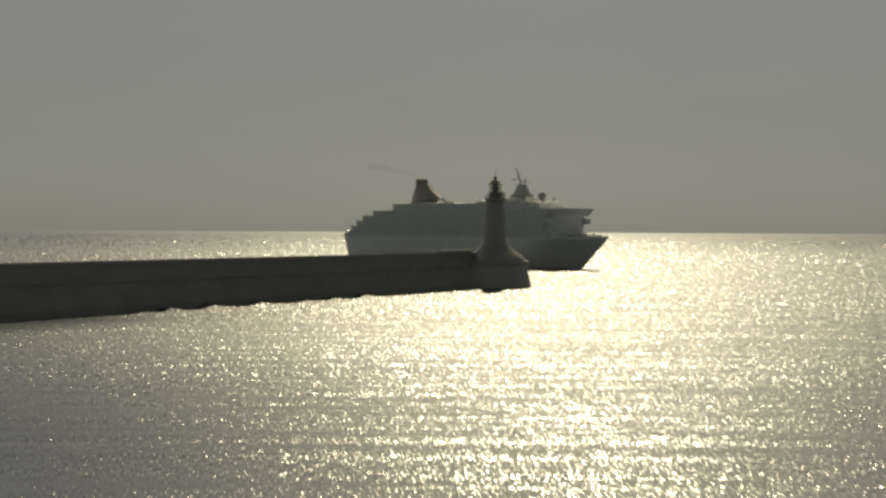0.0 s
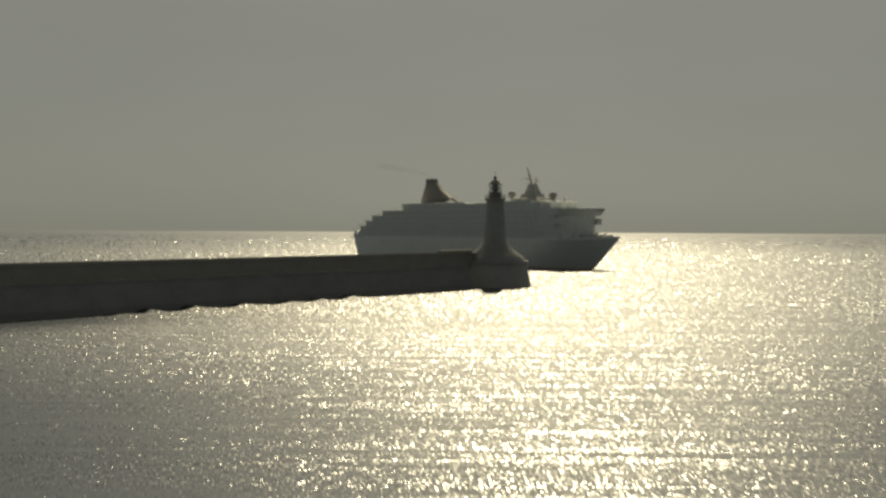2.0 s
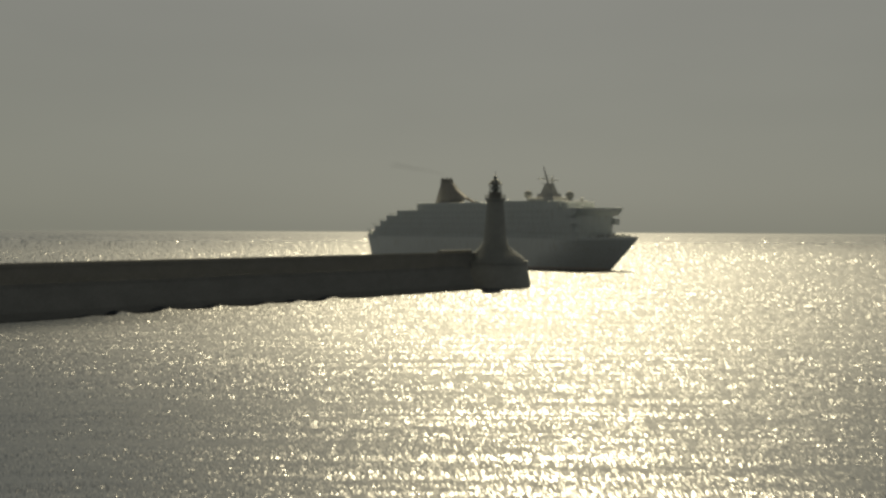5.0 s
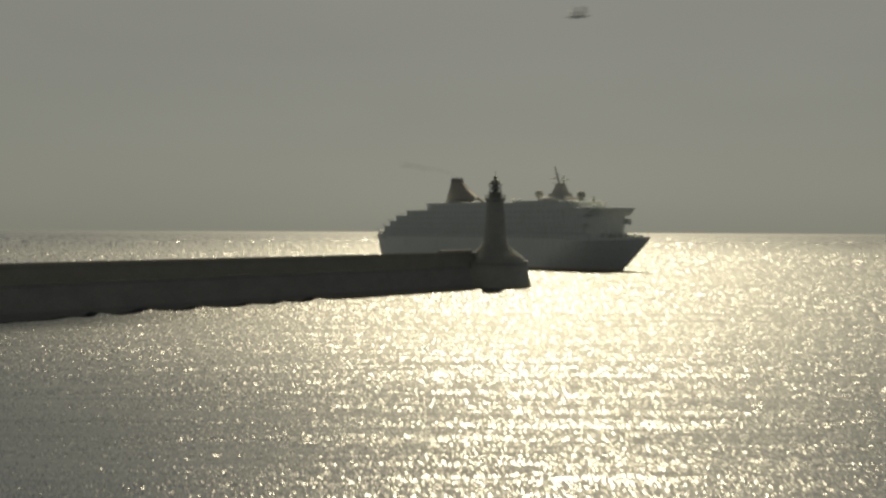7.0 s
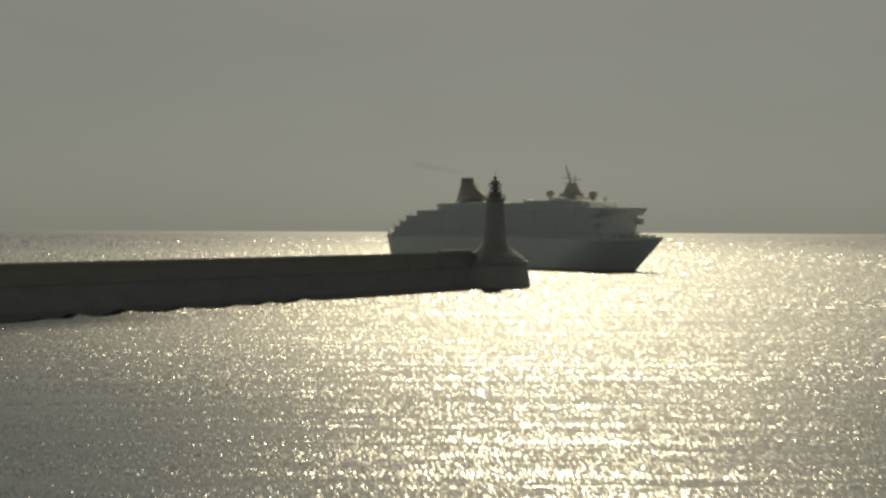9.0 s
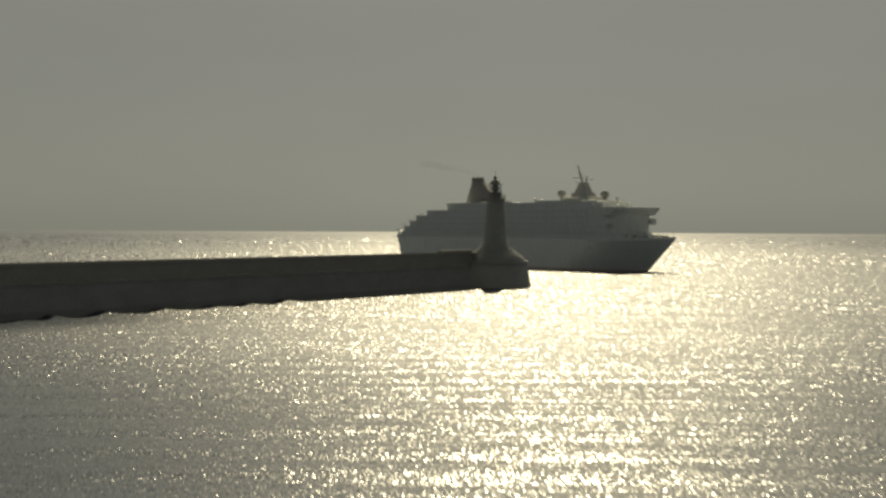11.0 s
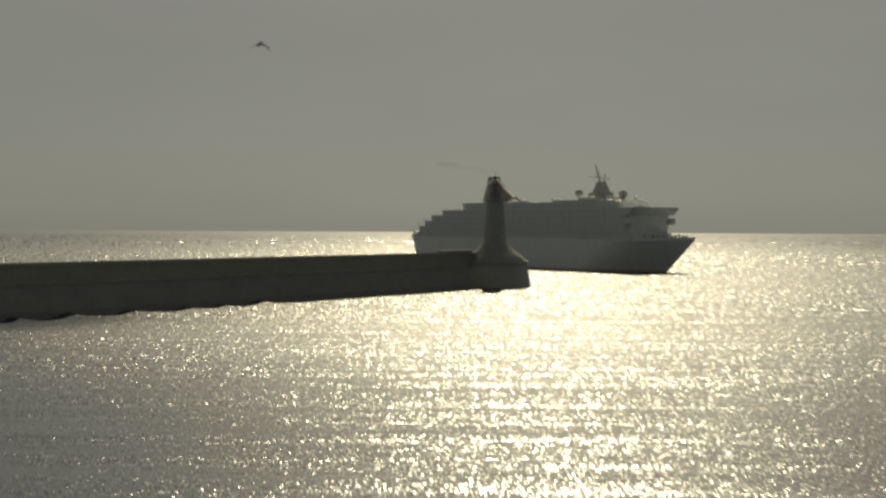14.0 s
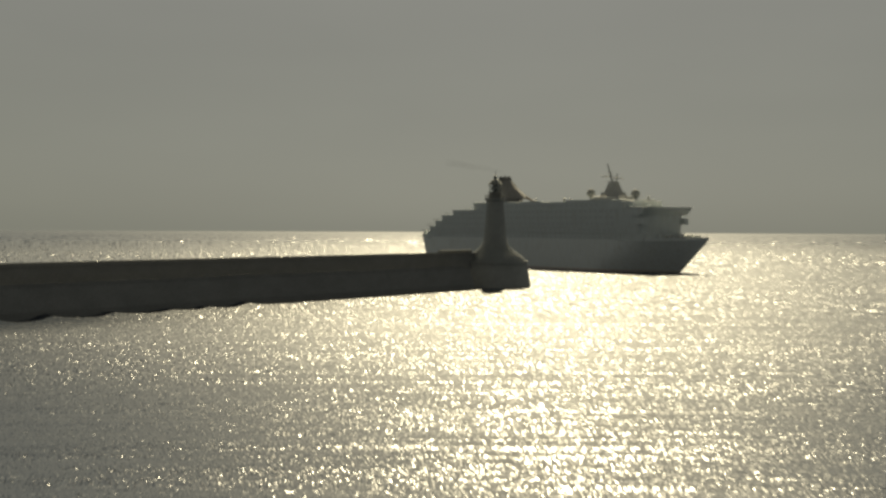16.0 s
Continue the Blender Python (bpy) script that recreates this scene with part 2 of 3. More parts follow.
def add_turned(bm, profile, segments=32, cx=0.0, cy=0.0):
    """A profile [(radius, z)] turned round an upright axis."""
    rings = []
    for r, z in profile:
        rings.append([bm.verts.new((cx + r * math.cos(2 * math.pi * i / segments),
                                    cy + r * math.sin(2 * math.pi * i / segments), z)) for i in range(segments)])
    for a, b in zip(rings, rings[1:]):
        for i in range(segments):
            j = (i + 1) % segments
            bm.faces.new((a[i], a[j], b[j], b[i]))
    bm.faces.new(rings[0][::-1])
    bm.faces.new(rings[-1])
    return bm


def turned(profile, segments=32, cx=0.0, cy=0.0):
    return add_turned(bmesh.new(), profile, segments, cx, cy)


def add_bar(bm, p, q, r, r2=None, segments=8):
    """A round bar from p to q, tapering from r to r2."""
    p, q = Vector(p), Vector(q)
    r2 = r if r2 is None else r2
    turn = (q - p).to_track_quat("Z", "Y")
    a, b = [], []
    for i in range(segments):
        d = Vector((math.cos(2 * math.pi * i / segments), math.sin(2 * math.pi * i / segments), 0))
        a.append(bm.verts.new(p + turn @ (d * r)))
        b.append(bm.verts.new(q + turn @ (d * r2)))
    bm.faces.new(a[::-1])
    bm.faces.new(b)
    for i in range(segments):
        j = (i + 1) % segments
        bm.faces.new((a[i], a[j], b[j], b[i]))
    return bm


def bar(p, q, r, r2=None, segments=8):
    return add_bar(bmesh.new(), p, q, r, r2, segments)


def empty(name):
    ob = new(name)
    ob.empty_display_size = 1.0
    return ob


# ---------------------------------------------------------------- sea
HEAD = Vector((15.6, 415.0, 0))       # middle of the round pier head


def build_sea():
    bm = bmesh.new()
    seg = 128
    rings = []
    for r in (40, 120, 300, 700, 1500, 3000, 4950):
        rings.append([bm.verts.new((r * math.cos(2 * math.pi * i / seg), r * math.sin(2 * math.pi * i / seg), 0)) for i in range(seg)])
    bm.faces.new(rings[0])
    for a, b in zip(rings, rings[1:]):
        for i in range(seg):
            j = (i + 1) % seg
            bm.faces.new((a[i], b[i], b[j], a[j]))
    sea = part("water", bm, WATER)
    return tagged(sea, "open grey sea, wind-rippled, glittering under the sun", "sea", kind="structure")


def build_swell():
    """Long low crests that roll in towards the shore over the sea sheet."""
    rng = random.Random(11)
    bm = bmesh.new()
    y = 70.0
    while y < 650:
        y += rng.uniform(1.8, 5.0) * (0.5 + y / 350)
        for _ in range(4):
            half = 0.36 * y + 40
            cx, length = rng.uniform(-half, half), rng.uniform(14, 60) * (0.5 + y / 300)
            wide, high = rng.uniform(1.2, 2.4), rng.uniform(0.06, 0.14)
            if abs(cx - HEAD.x) < 45 + length / 2 and 340 < y < 450:
                continue      # the lee of the pier head is calm
            n, rows = 14, []
            bend, sway = rng.uniform(-3, 3), rng.uniform(0, 6)
            for i in range(n + 1):
                u = i / n
                env = math.sin(math.pi * u)
                x = cx + (u - 0.5) * length
                yy = y + bend * env + 0.6 * math.sin(7 * u + sway)
                rows.append([bm.verts.new((x, yy + k * wide, -0.02 + high * env * h))
                             for k, h in ((-1, 0), (-0.55, 0.35), (-0.2, 0.85), (0, 1), (0.4, 0.7), (1, 0.2), (1.8, 0))])
            for a, b in zip(rows, rows[1:]):
                for k in range(6):
                    bm.faces.new((a[k], b[k], b[k + 1], a[k + 1]))
    swell = smooth(part("swell_crests", bm, WATER), 80)
    return tagged(swell, "low rolling wave crests on the glittering sea", "waves", kind="stuff")


sea = build_sea()
swell = build_swell()


# ---------------------------------------------------------------- pier and lighthouse


def pier_frame(ob):
    """Stands ob at the pier's root: its x runs along the pier, its y away from the viewer."""
    ob.matrix_basis = Matrix.Translation(ROOT) @ Matrix.Rotation(math.atan2(ALONG.y, ALONG.x), 4, "Z")
    return ob


PIER_LENGTH = 255.0


def build_pier():
    pier = tagged(pier_frame(empty("pier")), "long dark stone breakwater pier standing in the sea", "pier")
    bm = bmesh.new()
    section = [(0.0, -3), (0.5, 1.6), (2.2, 6.4), (2.2, 7.3), (2.28, 7.3), (2.5, 7.22), (2.5, 6.0), (16.5, 6.0), (18.0, -3)]
    lo = [bm.verts.new((0, y, z)) for y, z in section]
    hi = [bm.verts.new((PIER_LENGTH, y, z)) for y, z in section]
    bm.faces.new(lo)
    bm.faces.new(hi[::-1])
    for i in range(len(section)):
        j = (i + 1) % len(section)
        bm.faces.new((lo[i], hi[i], hi[j], lo[j]))
    part("pier_core", bm, STONE, pier)
    # added, unseen dark sheet that cuts sunlit bounce onto the upper wall
    part("deck_paving", box(0, PIER_LENGTH, 2.5, 7.2, 5.99, 6.006), DARK_SHEET, pier, "added dark sheet over the walkway")
    # upper wall with parapet
    bm = bmesh.new()
    section = [(7.2, 6.0), (7.6, 10.3), (7.5, 10.3), (7.5, 11.0), (7.8, 10.93), (7.8, 10.0), (11.3, 10.0), (11.4, 11.25), (12.0, 11.12), (12.4, 6.0)]
    lo = [bm.verts.new((0, y, z)) for y, z in section]
    hi = [bm.verts.new((PIER_LENGTH + 15, y, z)) for y, z in section]
    bm.faces.new(lo)
    bm.faces.new(hi[::-1])
    for i in range(len(section)):
        j = (i + 1) % len(section)
        bm.faces.new((lo[i], hi[i], hi[j], lo[j]))
    part("upper_wall", bm, STONE, pier)
    return pier


def build_head(pier):
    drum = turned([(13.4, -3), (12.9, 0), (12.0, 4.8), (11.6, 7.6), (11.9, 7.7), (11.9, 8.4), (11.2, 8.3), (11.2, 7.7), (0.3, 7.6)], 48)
    head = smooth(part("pier_head", drum, HAZED_HEAD, pier, "round battered stone pier head"), 30)
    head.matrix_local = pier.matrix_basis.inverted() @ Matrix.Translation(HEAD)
    block = part("head_parapet", box(PIER_LENGTH - 3, PIER_LENGTH + 15, 11.0, 12.2, 11.2, 11.9, 0.08), STONE, pier)
    return block


def build_lighthouse():
    base = Vector((16.7, 413.0, 7.6))
    house = tagged(empty("lighthouse"), "dark tapering stone lighthouse with domed lantern on the pier head", "lighthouse")
    house.matrix_world = Matrix.Translation(base)
    # round steps climb to the foot of the tower
    steps = [(9.9, 0.9), (9.4, 1.7), (8.8, 2.4), (7.9, 3.0), (7.0, 3.6), (6.2, 4.2), (5.5, 4.8), (4.9, 5.5), (4.4, 6.1), (4.05, 6.7)]
    profile, low = [], 0.0
    for r, top in steps:
        profile += [(r, low), (r, top)]
        low = top
    smooth(part("stepped_plinth", turned(profile + [(0.3, 6.7)], 48), HAZED_TOWER, house), 25)
    tower = turned([(3.85, 6.7), (3.5, 10.0), (3.15, 14.0), (2.85, 17.5), (2.68, 19.6), (0.3, 19.6)], 40)
    smooth(part("tower", tower, HAZED_TOWER, house), 25)
    gallery = turned([(2.68, 19.6), (2.9, 19.8), (3.2, 20.3), (3.35, 20.4), (3.35, 20.8), (0.3, 20.8)], 40)
    smooth(part("gallery", gallery, HAZED_TOWER, house), 25)
    for i in range(16):
        a = 2 * math.pi * i / 16
        x, y = 3.2 * math.cos(a), 3.2 * math.sin(a)
        part("railing_post", bar((x, y, 20.8), (x, y, 21.9), 0.06), IRON, house)
    for z in (21.3, 21.9):
        bm = bmesh.new()
        for i in range(32):
            a, b = 2 * math.pi * i / 32, 2 * math.pi * (i + 1) / 32
            add_bar(bm, (3.2 * math.cos(a), 3.2 * math.sin(a), z), (3.2 * math.cos(b), 3.2 * math.sin(b), z), 0.05, segments=6)
        part("railing", bm, IRON, house)
    smooth(part("lantern_base", turned([(2.05, 20.8), (2.05, 22.6), (2.25, 22.7), (2.25, 22.85), (0.2, 22.85)], 24), IRON, house), 25)
    for i in range(12):
        a, b = 2 * math.pi * i / 12, 2 * math.pi * (i + 1) / 12
        c, s = 1.9 * math.cos(a), 1.9 * math.sin(a)
        c2, s2 = 1.9 * math.cos(b), 1.9 * math.sin(b)
        part("mullion", bar((c, s, 22.85), (c2, s2, 25.3), 0.07, segments=6), IRON, house)
        bm = bmesh.new()
        add_prism(bm, [(c, s), (c2, s2), (c2 * 0.98, s2 * 0.98), (c * 0.98, s * 0.98)], 22.86, 25.28)
        part("pane", bm, GLASS, house)
    smooth(part("lamp_optic", turned([(0.6, 22.85), (0.7, 23.1), (1.15, 23.4), (1.3, 24.1), (1.1, 24.8), (0.5, 25.1), (0.1, 25.2)], 20), STEEL, house), 50)
    dome = turned([(2.25, 25.2), (2.3, 25.45), (2.05, 25.6), (1.8, 26.0), (1.35, 26.5), (0.85, 26.85), (0.55, 27.0), (0.5, 27.3), (0.62, 27.6), (0.55, 27.95), (0.2, 28.15)], 24)
    smooth(part("dome", dome, COPPER, house), 35)
    part("lightning_rod", bar((0, 0, 28.1), (0, 0, 29.6), 0.09, 0.04), IRON, house)
    return house


def build_lapping_waves():
    """Steep little waves that run landwards along the foot of the pier, highest against the stone."""
    rng = random.Random(3)
    bm = bmesh.new()
    station = 62.0
    while station < 236:
        gap = rng.uniform(7.0, 17.0)
        station += gap
        high = rng.uniform(0.45, 1.15) if 112 < station < 205 else rng.uniform(0.08, 0.22)
        reach, wide, slant = rng.uniform(9, 15), rng.uniform(0.4, 0.55) * gap, rng.uniform(1.0, 4.0)
        rows = []
        for i in range(9):
            v = i / 8
            height = high * (1 - v) ** 1.5 * (1 + 0.2 * math.sin(5 * v + station))
            row = []
            for u, h in ((-0.95, 0), (-0.7, 0.12), (-0.45, 0.4), (-0.2, 0.82), (0, 1.0), (0.12, 0.86), (0.3, 0.6), (0.6, 0.36), (1.0, 0.15), (1.4, 0)):
                place = ROOT + ALONG * (station + u * wide + slant * v) + BACK * (1.2 - reach * v)
                row.append(bm.verts.new((place.x, place.y, -0.03 + height * h)))
            rows.append(row)
        for a, b in zip(rows, rows[1:]):
            for k in range(len(a) - 1):
                bm.faces.new((a[k], b[k], b[k + 1], a[k + 1]))
    waves = smooth(part("lapping_waves", bm, WATER), 80)
    return tagged(waves, "small steep waves running along the foot of the pier", "waves", kind="stuff")


build_head(build_pier())
lapping = build_lapping_waves()
build_lighthouse()


# ---------------------------------------------------------------- cruise ship
SHIP_START, SHIP_END = Vector((11.3, 658.5, 0)), Vector((52.0, 617.0, 0))
SHIP_HEADING, SHIP_TURN = -52.0, -3.3     # it comes slowly round towards the harbour


def stem_at(z):
    """How far forward the raked stem reaches at height z."""
    return 85.5 + 16.6 * max(0.0, z) / 14.2


def stern_at(z):
    return -88.0 - 6.3 * max(0.0, min(z, 15.7)) / 15.7


def half_breadth(s, z):
    full = 13.0
    start = 42 + 1.5 * max(z, 0)
    stem = stem_at(z)
    if s > start:
        u = min(1.0, (s - start) / (stem - start))
        power = 1.65 + 0.035 * max(z, 0)
        return full * max(0.0, 1 - u ** power)
    if s < -60:
        u = (-60 - s) / 34
        return full - 1.4 * u * u
    return full


def deck_height(s):
    """Top of the hull: a slight sheer up to the bow, and a raised quarter at the stern."""
    if s > 60:
        return 13.2 + 1.0 * ((s - 60) / 42) ** 1.5
    return 14.0


def build_hull(ship):
    def shell(z_of):
        bm = bmesh.new()
        n = 60
        loops = []
        for k in range(len(z_of)):
            ring = []
            for side in (-1, 1):
                for i in range(n + 1):
                    u = i / n if side < 0 else 1 - i / n
                    z = z_of[k]
                    s = stern_at(z) + (stem_at(z) - stern_at(z)) * (1 - (1 - u) ** 1.4)
                    zz = deck_height(s) if z is z_of[-1] and z > 13 else z
                    ring.append(bm.verts.new((s, side * max(half_breadth(s, z), 0.05), zz)))
            loops.append(ring)
        for a, b in zip(loops, loops[1:]):
            m = len(a)
            for i in range(m):
                j = (i + 1) % m
                bm.faces.new((a[i], a[j], b[j], b[i]))
        bm.faces.new(loops[0])
        bm.faces.new(loops[-1])
        return bm
    smooth(part("hull", shell((0.9, 3.5, 6.0, 9.0, 11.5, 14.0)), HULL, ship, "off-white steel hull"), 35)
    smooth(part("boot_topping", shell((-3.0, 0.0, 0.9)), BOOT, ship, "dull red-brown band at the waterline"), 35)
    # bulwark round the bow
    bm = bmesh.new()
    pts = []
    for i in range(25):
        s = 74 + (stem_at(14) - 74) * (i / 24)
        pts.append((s, half_breadth(s, 14.0), deck_height(s)))
    for side in (-1, 1):
        rows = [[bm.verts.new((s, side * max(w, 0.05), z - 0.1)), bm.verts.new((s + 0.25, side * max(w + 0.15, 0.06), z + 1.1)),
                 bm.verts.new((s + 0.1, side * max(w - 0.15, 0.03), z + 1.1)), bm.verts.new((s - 0.15, side * max(w - 0.3, 0.02), z - 0.1))] for s, w, z in pts]
        for a, b in zip(rows, rows[1:]):
            for k in range(4):
                bm.faces.new((a[k], b[k], b[(k + 1) % 4], a[(k + 1) % 4]))
    part("bulwark", bm, HULL, ship)


def house_outline(aft, fore, half, nose=2.0):
    """Plan of a deck house: square aft with eased corners, rounded forward."""
    pts = [(aft, -half + 1.0), (aft + 1.0, -half)]
    for i in range(9):
        a = -math.pi / 2 + math.pi * i / 8
        pts.append((fore - nose + nose * math.cos(a), half * math.sin(a)))
    pts += [(aft + 1.0, half), (aft, half - 1.0)]
    return pts


DECKS = [  # floor height, roof height, aft end, fore end, half breadth
    (13.0, 16.8, -89.5, 78.0, 12.3),
    (16.8, 19.6, -86.5, 75.5, 12.6),
    (19.6, 22.4, -81.0, 75.4, 12.8),
    (22.4, 25.2, -75.0, 75.6, 12.8),
    (25.2, 27.8, -65.0, 76.5, 12.8),
    (27.8, 30.9, -50.0, 63.0, 10.6),
]


def window_pane():
    me = bpy.data.meshes.new("window")
    bm = box(-1.1, 1.1, -0.03, 0.05, -0.55, 0.55)
    bm.to_mesh(me)
    bm.free()
    me.materials.append(PALED_GLASS)
    return me


PANE = window_pane()


def build_decks(ship):
    for z0, z1, aft, fore, half in DECKS:
        bm = add_prism(bmesh.new(), house_outline(aft, fore, half), z0, z1 - 0.25)
        level = part("deck_house", bm, WHITE, ship)
        bm = add_prism(bmesh.new(), house_outline(aft - 0.8, fore + 0.2, half + 0.12), z1 - 0.25, z1)
        part("deck_edge", bm, WHITE, level)
        # a row of cabin windows down each side, sharing one pane
        n = int((fore - aft - 22) / 3.4)
        for i in range(n):
            ob = new("window", PANE)
            ob.parent = level
            ob.location = (aft + 9 + i * 3.4, -half, (z0 + z1) / 2 - 0.1)
        bm = bmesh.new()
        for i in range(n):
            add_box(bm, aft + 8 + i * 3.4, aft + 10.2 + i * 3.4, half - 0.05, half + 0.03, z0 + 0.75, z1 - 0.95)
        tagged(part("far_side_windows", bm, PALED_GLASS, level), kind="stuff")
        # rails along the open terraces aft
        for side in (-1, 1):
            bm = bmesh.new()
            for k in range(8):
                x = aft - 1.0 - k * 0.9
                add_bar(bm, (x, side * (half - 0.6), z0 - 0.1), (x, side * (half - 0.6), z0 + 1.1), 0.05, segments=5)
            add_bar(bm, (aft - 1.0, side * (half - 0.6), z0 + 1.1), (aft - 7.3, side * (half - 0.6), z0 + 1.1), 0.06, segments=5)
            part("terrace_rail", bm, STEEL, level)


def build_bridge(ship):
    # the bridge spans the ship's full breadth, its wings standing out past the sides
    bm = bmesh.new()
    add_side_profile(bm, [(70.0, 24.6), (75.6, 24.6), (77.0, 25.8), (78.6, 27.4), (78.6, 27.9), (70.0, 27.9)], -13.8, 13.8)
    bridge = part("bridge", bm, WHITE, ship)
    for i in range(16):
        y = -12.9 + i * 1.62
        bm = bmesh.new()
        add_side_profile(bm, [(76.95, 25.85), (78.3, 27.2), (78.34, 27.16), (77.0, 25.8)], y, y + 1.4)
        part("bridge_window", bm, PALED_GLASS, bridge)
    part("bridge_roof", box(69.5, 79.2, -14.1, 14.1, 27.9, 28.15, 0.08), WHITE, bridge)
    for side in (-1, 1):
        y0, y1 = sorted((side * 11.0, side * 13.7))
        part("wing_cab", box(72.5, 77.0, y0, y1, 20.6, 23.4, 0.25), WHITE, bridge)
    # stepped house tops ahead of the mast
    part("sun_deck_house", box(55.0, 66.0, -8.5, 8.5, 27.8, 31.0, 0.3), WHITE, ship)
    part("wheelhouse_locker", box(68.5, 71.0, -3.0, 3.0, 28.15, 29.5, 0.2), WHITE, ship)
    part("searchlight", turned([(0.2, 28.1), (0.2, 29.6), (0.55, 29.8), (0.6, 30.5), (0.2, 30.8)], 12, 73.0, 0.0), WHITE, ship)


def build_top(ship):
    # low parapet and screens round the lido deck
    for side in (-1, 1):
        y = side * 10.2
        part("wind_screen", box(-46, 4, min(y, y - side * 0.2), max(y, y - side * 0.2), 30.9, 31.5), WHITE, ship)
        part("wind_screen", box(22, 54, min(y, y - side * 0.2), max(y, y - side * 0.2), 30.9, 31.7), WHITE, ship)
    part("lido_house", box(-50.5, -12, -9.5, 9.5, 30.9, 31.6, 0.2), WHITE, ship)
    part("observation_lounge", box(26, 62, -9.0, 9.0, 30.9, 31.7, 0.3), WHITE, ship)
    # funnel, raked, its fore edge running down into a long fin
    def section(z, aft, fore, half):
        ring = []
        for side in (1, -1):
            for k in range(10):
                u = (k + 0.5) / 10 if side > 0 else 1 - (k + 0.5) / 10
                ring.append((aft + (fore - aft) * u, side * half * min(1.0, math.sqrt(u / 0.2)) * (1 - u) ** 0.35, z))
        return ring

    def lofted(sections):
        bm = bmesh.new()
        rings = [[bm.verts.new(p) for p in section(*row)] for row in sections]
        for a, b in zip(rings, rings[1:]):
            for i in range(len(a)):
                j = (i + 1) % len(a)
                bm.faces.new((a[i], a[j], b[j], b[i]))
        bm.faces.new(rings[0][::-1])
        bm.faces.new(rings[-1])
        return bm
    body = lofted([(31.4, -46.2, -23.5, 3.4), (33.1, -45.4, -22.0, 3.3), (33.2, -45.3, -17.0, 3.3), (35.0, -44.5, -20.0, 3.2), (36.7, -43.6, -23.3, 3.0),
                   (38.5, -42.6, -26.7, 2.9), (40.6, -41.4, -29.2, 2.8), (42.6, -40.4, -32.0, 2.7)])
    funnel = smooth(part("funnel", body, FUNNEL, ship, "raked grey-brown funnel"), 35)
    part("funnel_cap", lofted([(42.6, -40.5, -32.0, 2.8), (44.3, -40.1, -32.8, 2.7)]), SOOT, funnel, "soot-stained cap")
    bm = bmesh.new()
    add_side_profile(bm, [(-20.0, 33.15), (-19.4, 34.6), (-16.8, 33.5), (-12.4, 31.6), (-14.6, 31.6), (-17.6, 32.7)], -0.35, 0.35)
    part("funnel_fin", bm, FIN, funnel, "fin sloping down ahead of the funnel")
    for dx, dy in ((-38.5, -1.2), (-38.5, 1.2), (-36.8, 0.0), (-35.0, -1.2), (-35.0, 1.2)):
        part("exhaust_pipe", bar((dx, dy, 43.8), (dx - 0.3, dy, 44.7), 0.45, segments=10), SOOT, funnel)
    # mast house, mast and yards
    mast = empty("mast")
    mast.parent = ship
    part("mast_house", box(34.5, 52.0, -5.0, 5.0, 31.5, 33.3, 0.25), STEEL, mast)
    bm = add_prism(bmesh.new(), [(37.5, -3), (49.5, -3), (49.5, 3), (37.5, 3)], 33.3, 35.2, 0.15)
    part("mast_base", bm, STEEL, mast)
    bm = add_prism(bmesh.new(), [(39.5, -2), (47.8, -2), (47.8, 2), (39.5, 2)], 35.1, 39.8, 0.5)
    part("mast_tower", bm, STEEL, mast)
    part("mast_pole", bar((43.4, 0, 38.5), (39.5, 0, 48.2), 0.55, 0.22), STEEL, mast)
    part("signal_pole", bar((45.2, 0, 38.5), (46.2, 0, 43.6), 0.4, 0.2), STEEL, mast)
    for z, half, s in ((40.0, 4.2, 43.0), (42.4, 3.0, 42.0), (44.0, 1.8, 41.3)):
        part("yard", bar((s, -half, z), (s, half, z), 0.13, segments=6), STEEL, mast)
    part("radar_scanner", box(45.0, 48.2, -1.6, 1.6, 41.2, 41.6, 0.1), STEEL, mast)
    part("radar_scanner", box(37.2, 40.8, -1.8, 1.8, 42.2, 42.55, 0.1), STEEL, mast)
    for s, z in ((28.4, 35.0), (58.0, 34.1)):
        r = 2.05
        prof = [(0.75, 31.0), (0.6, z - r + 0.2)]
        prof += [(r * math.cos(a), z + r * math.sin(a)) for a in [radians(-70 + 16 * k) for k in range(10)]] + [(0.1, z + r)]
        smooth(part("radome", turned(prof, 24, s, 0.0), DOME, ship, "grey radome on a short pedestal"), 60)
    for s, y, h in ((-44, 6, 1.6), (-20, 6.5, 1.2), (8, 5, 0.9), (14, -4, 1.1), (62, 4, 1.3)):
        part("deck_vent", turned([(0.5, 30.8), (0.5, 31.3 + h), (0.9, 31.4 + h), (0.7, 31.8 + h), (0.1, 31.9 + h)], 12, s, y), STEEL, ship)


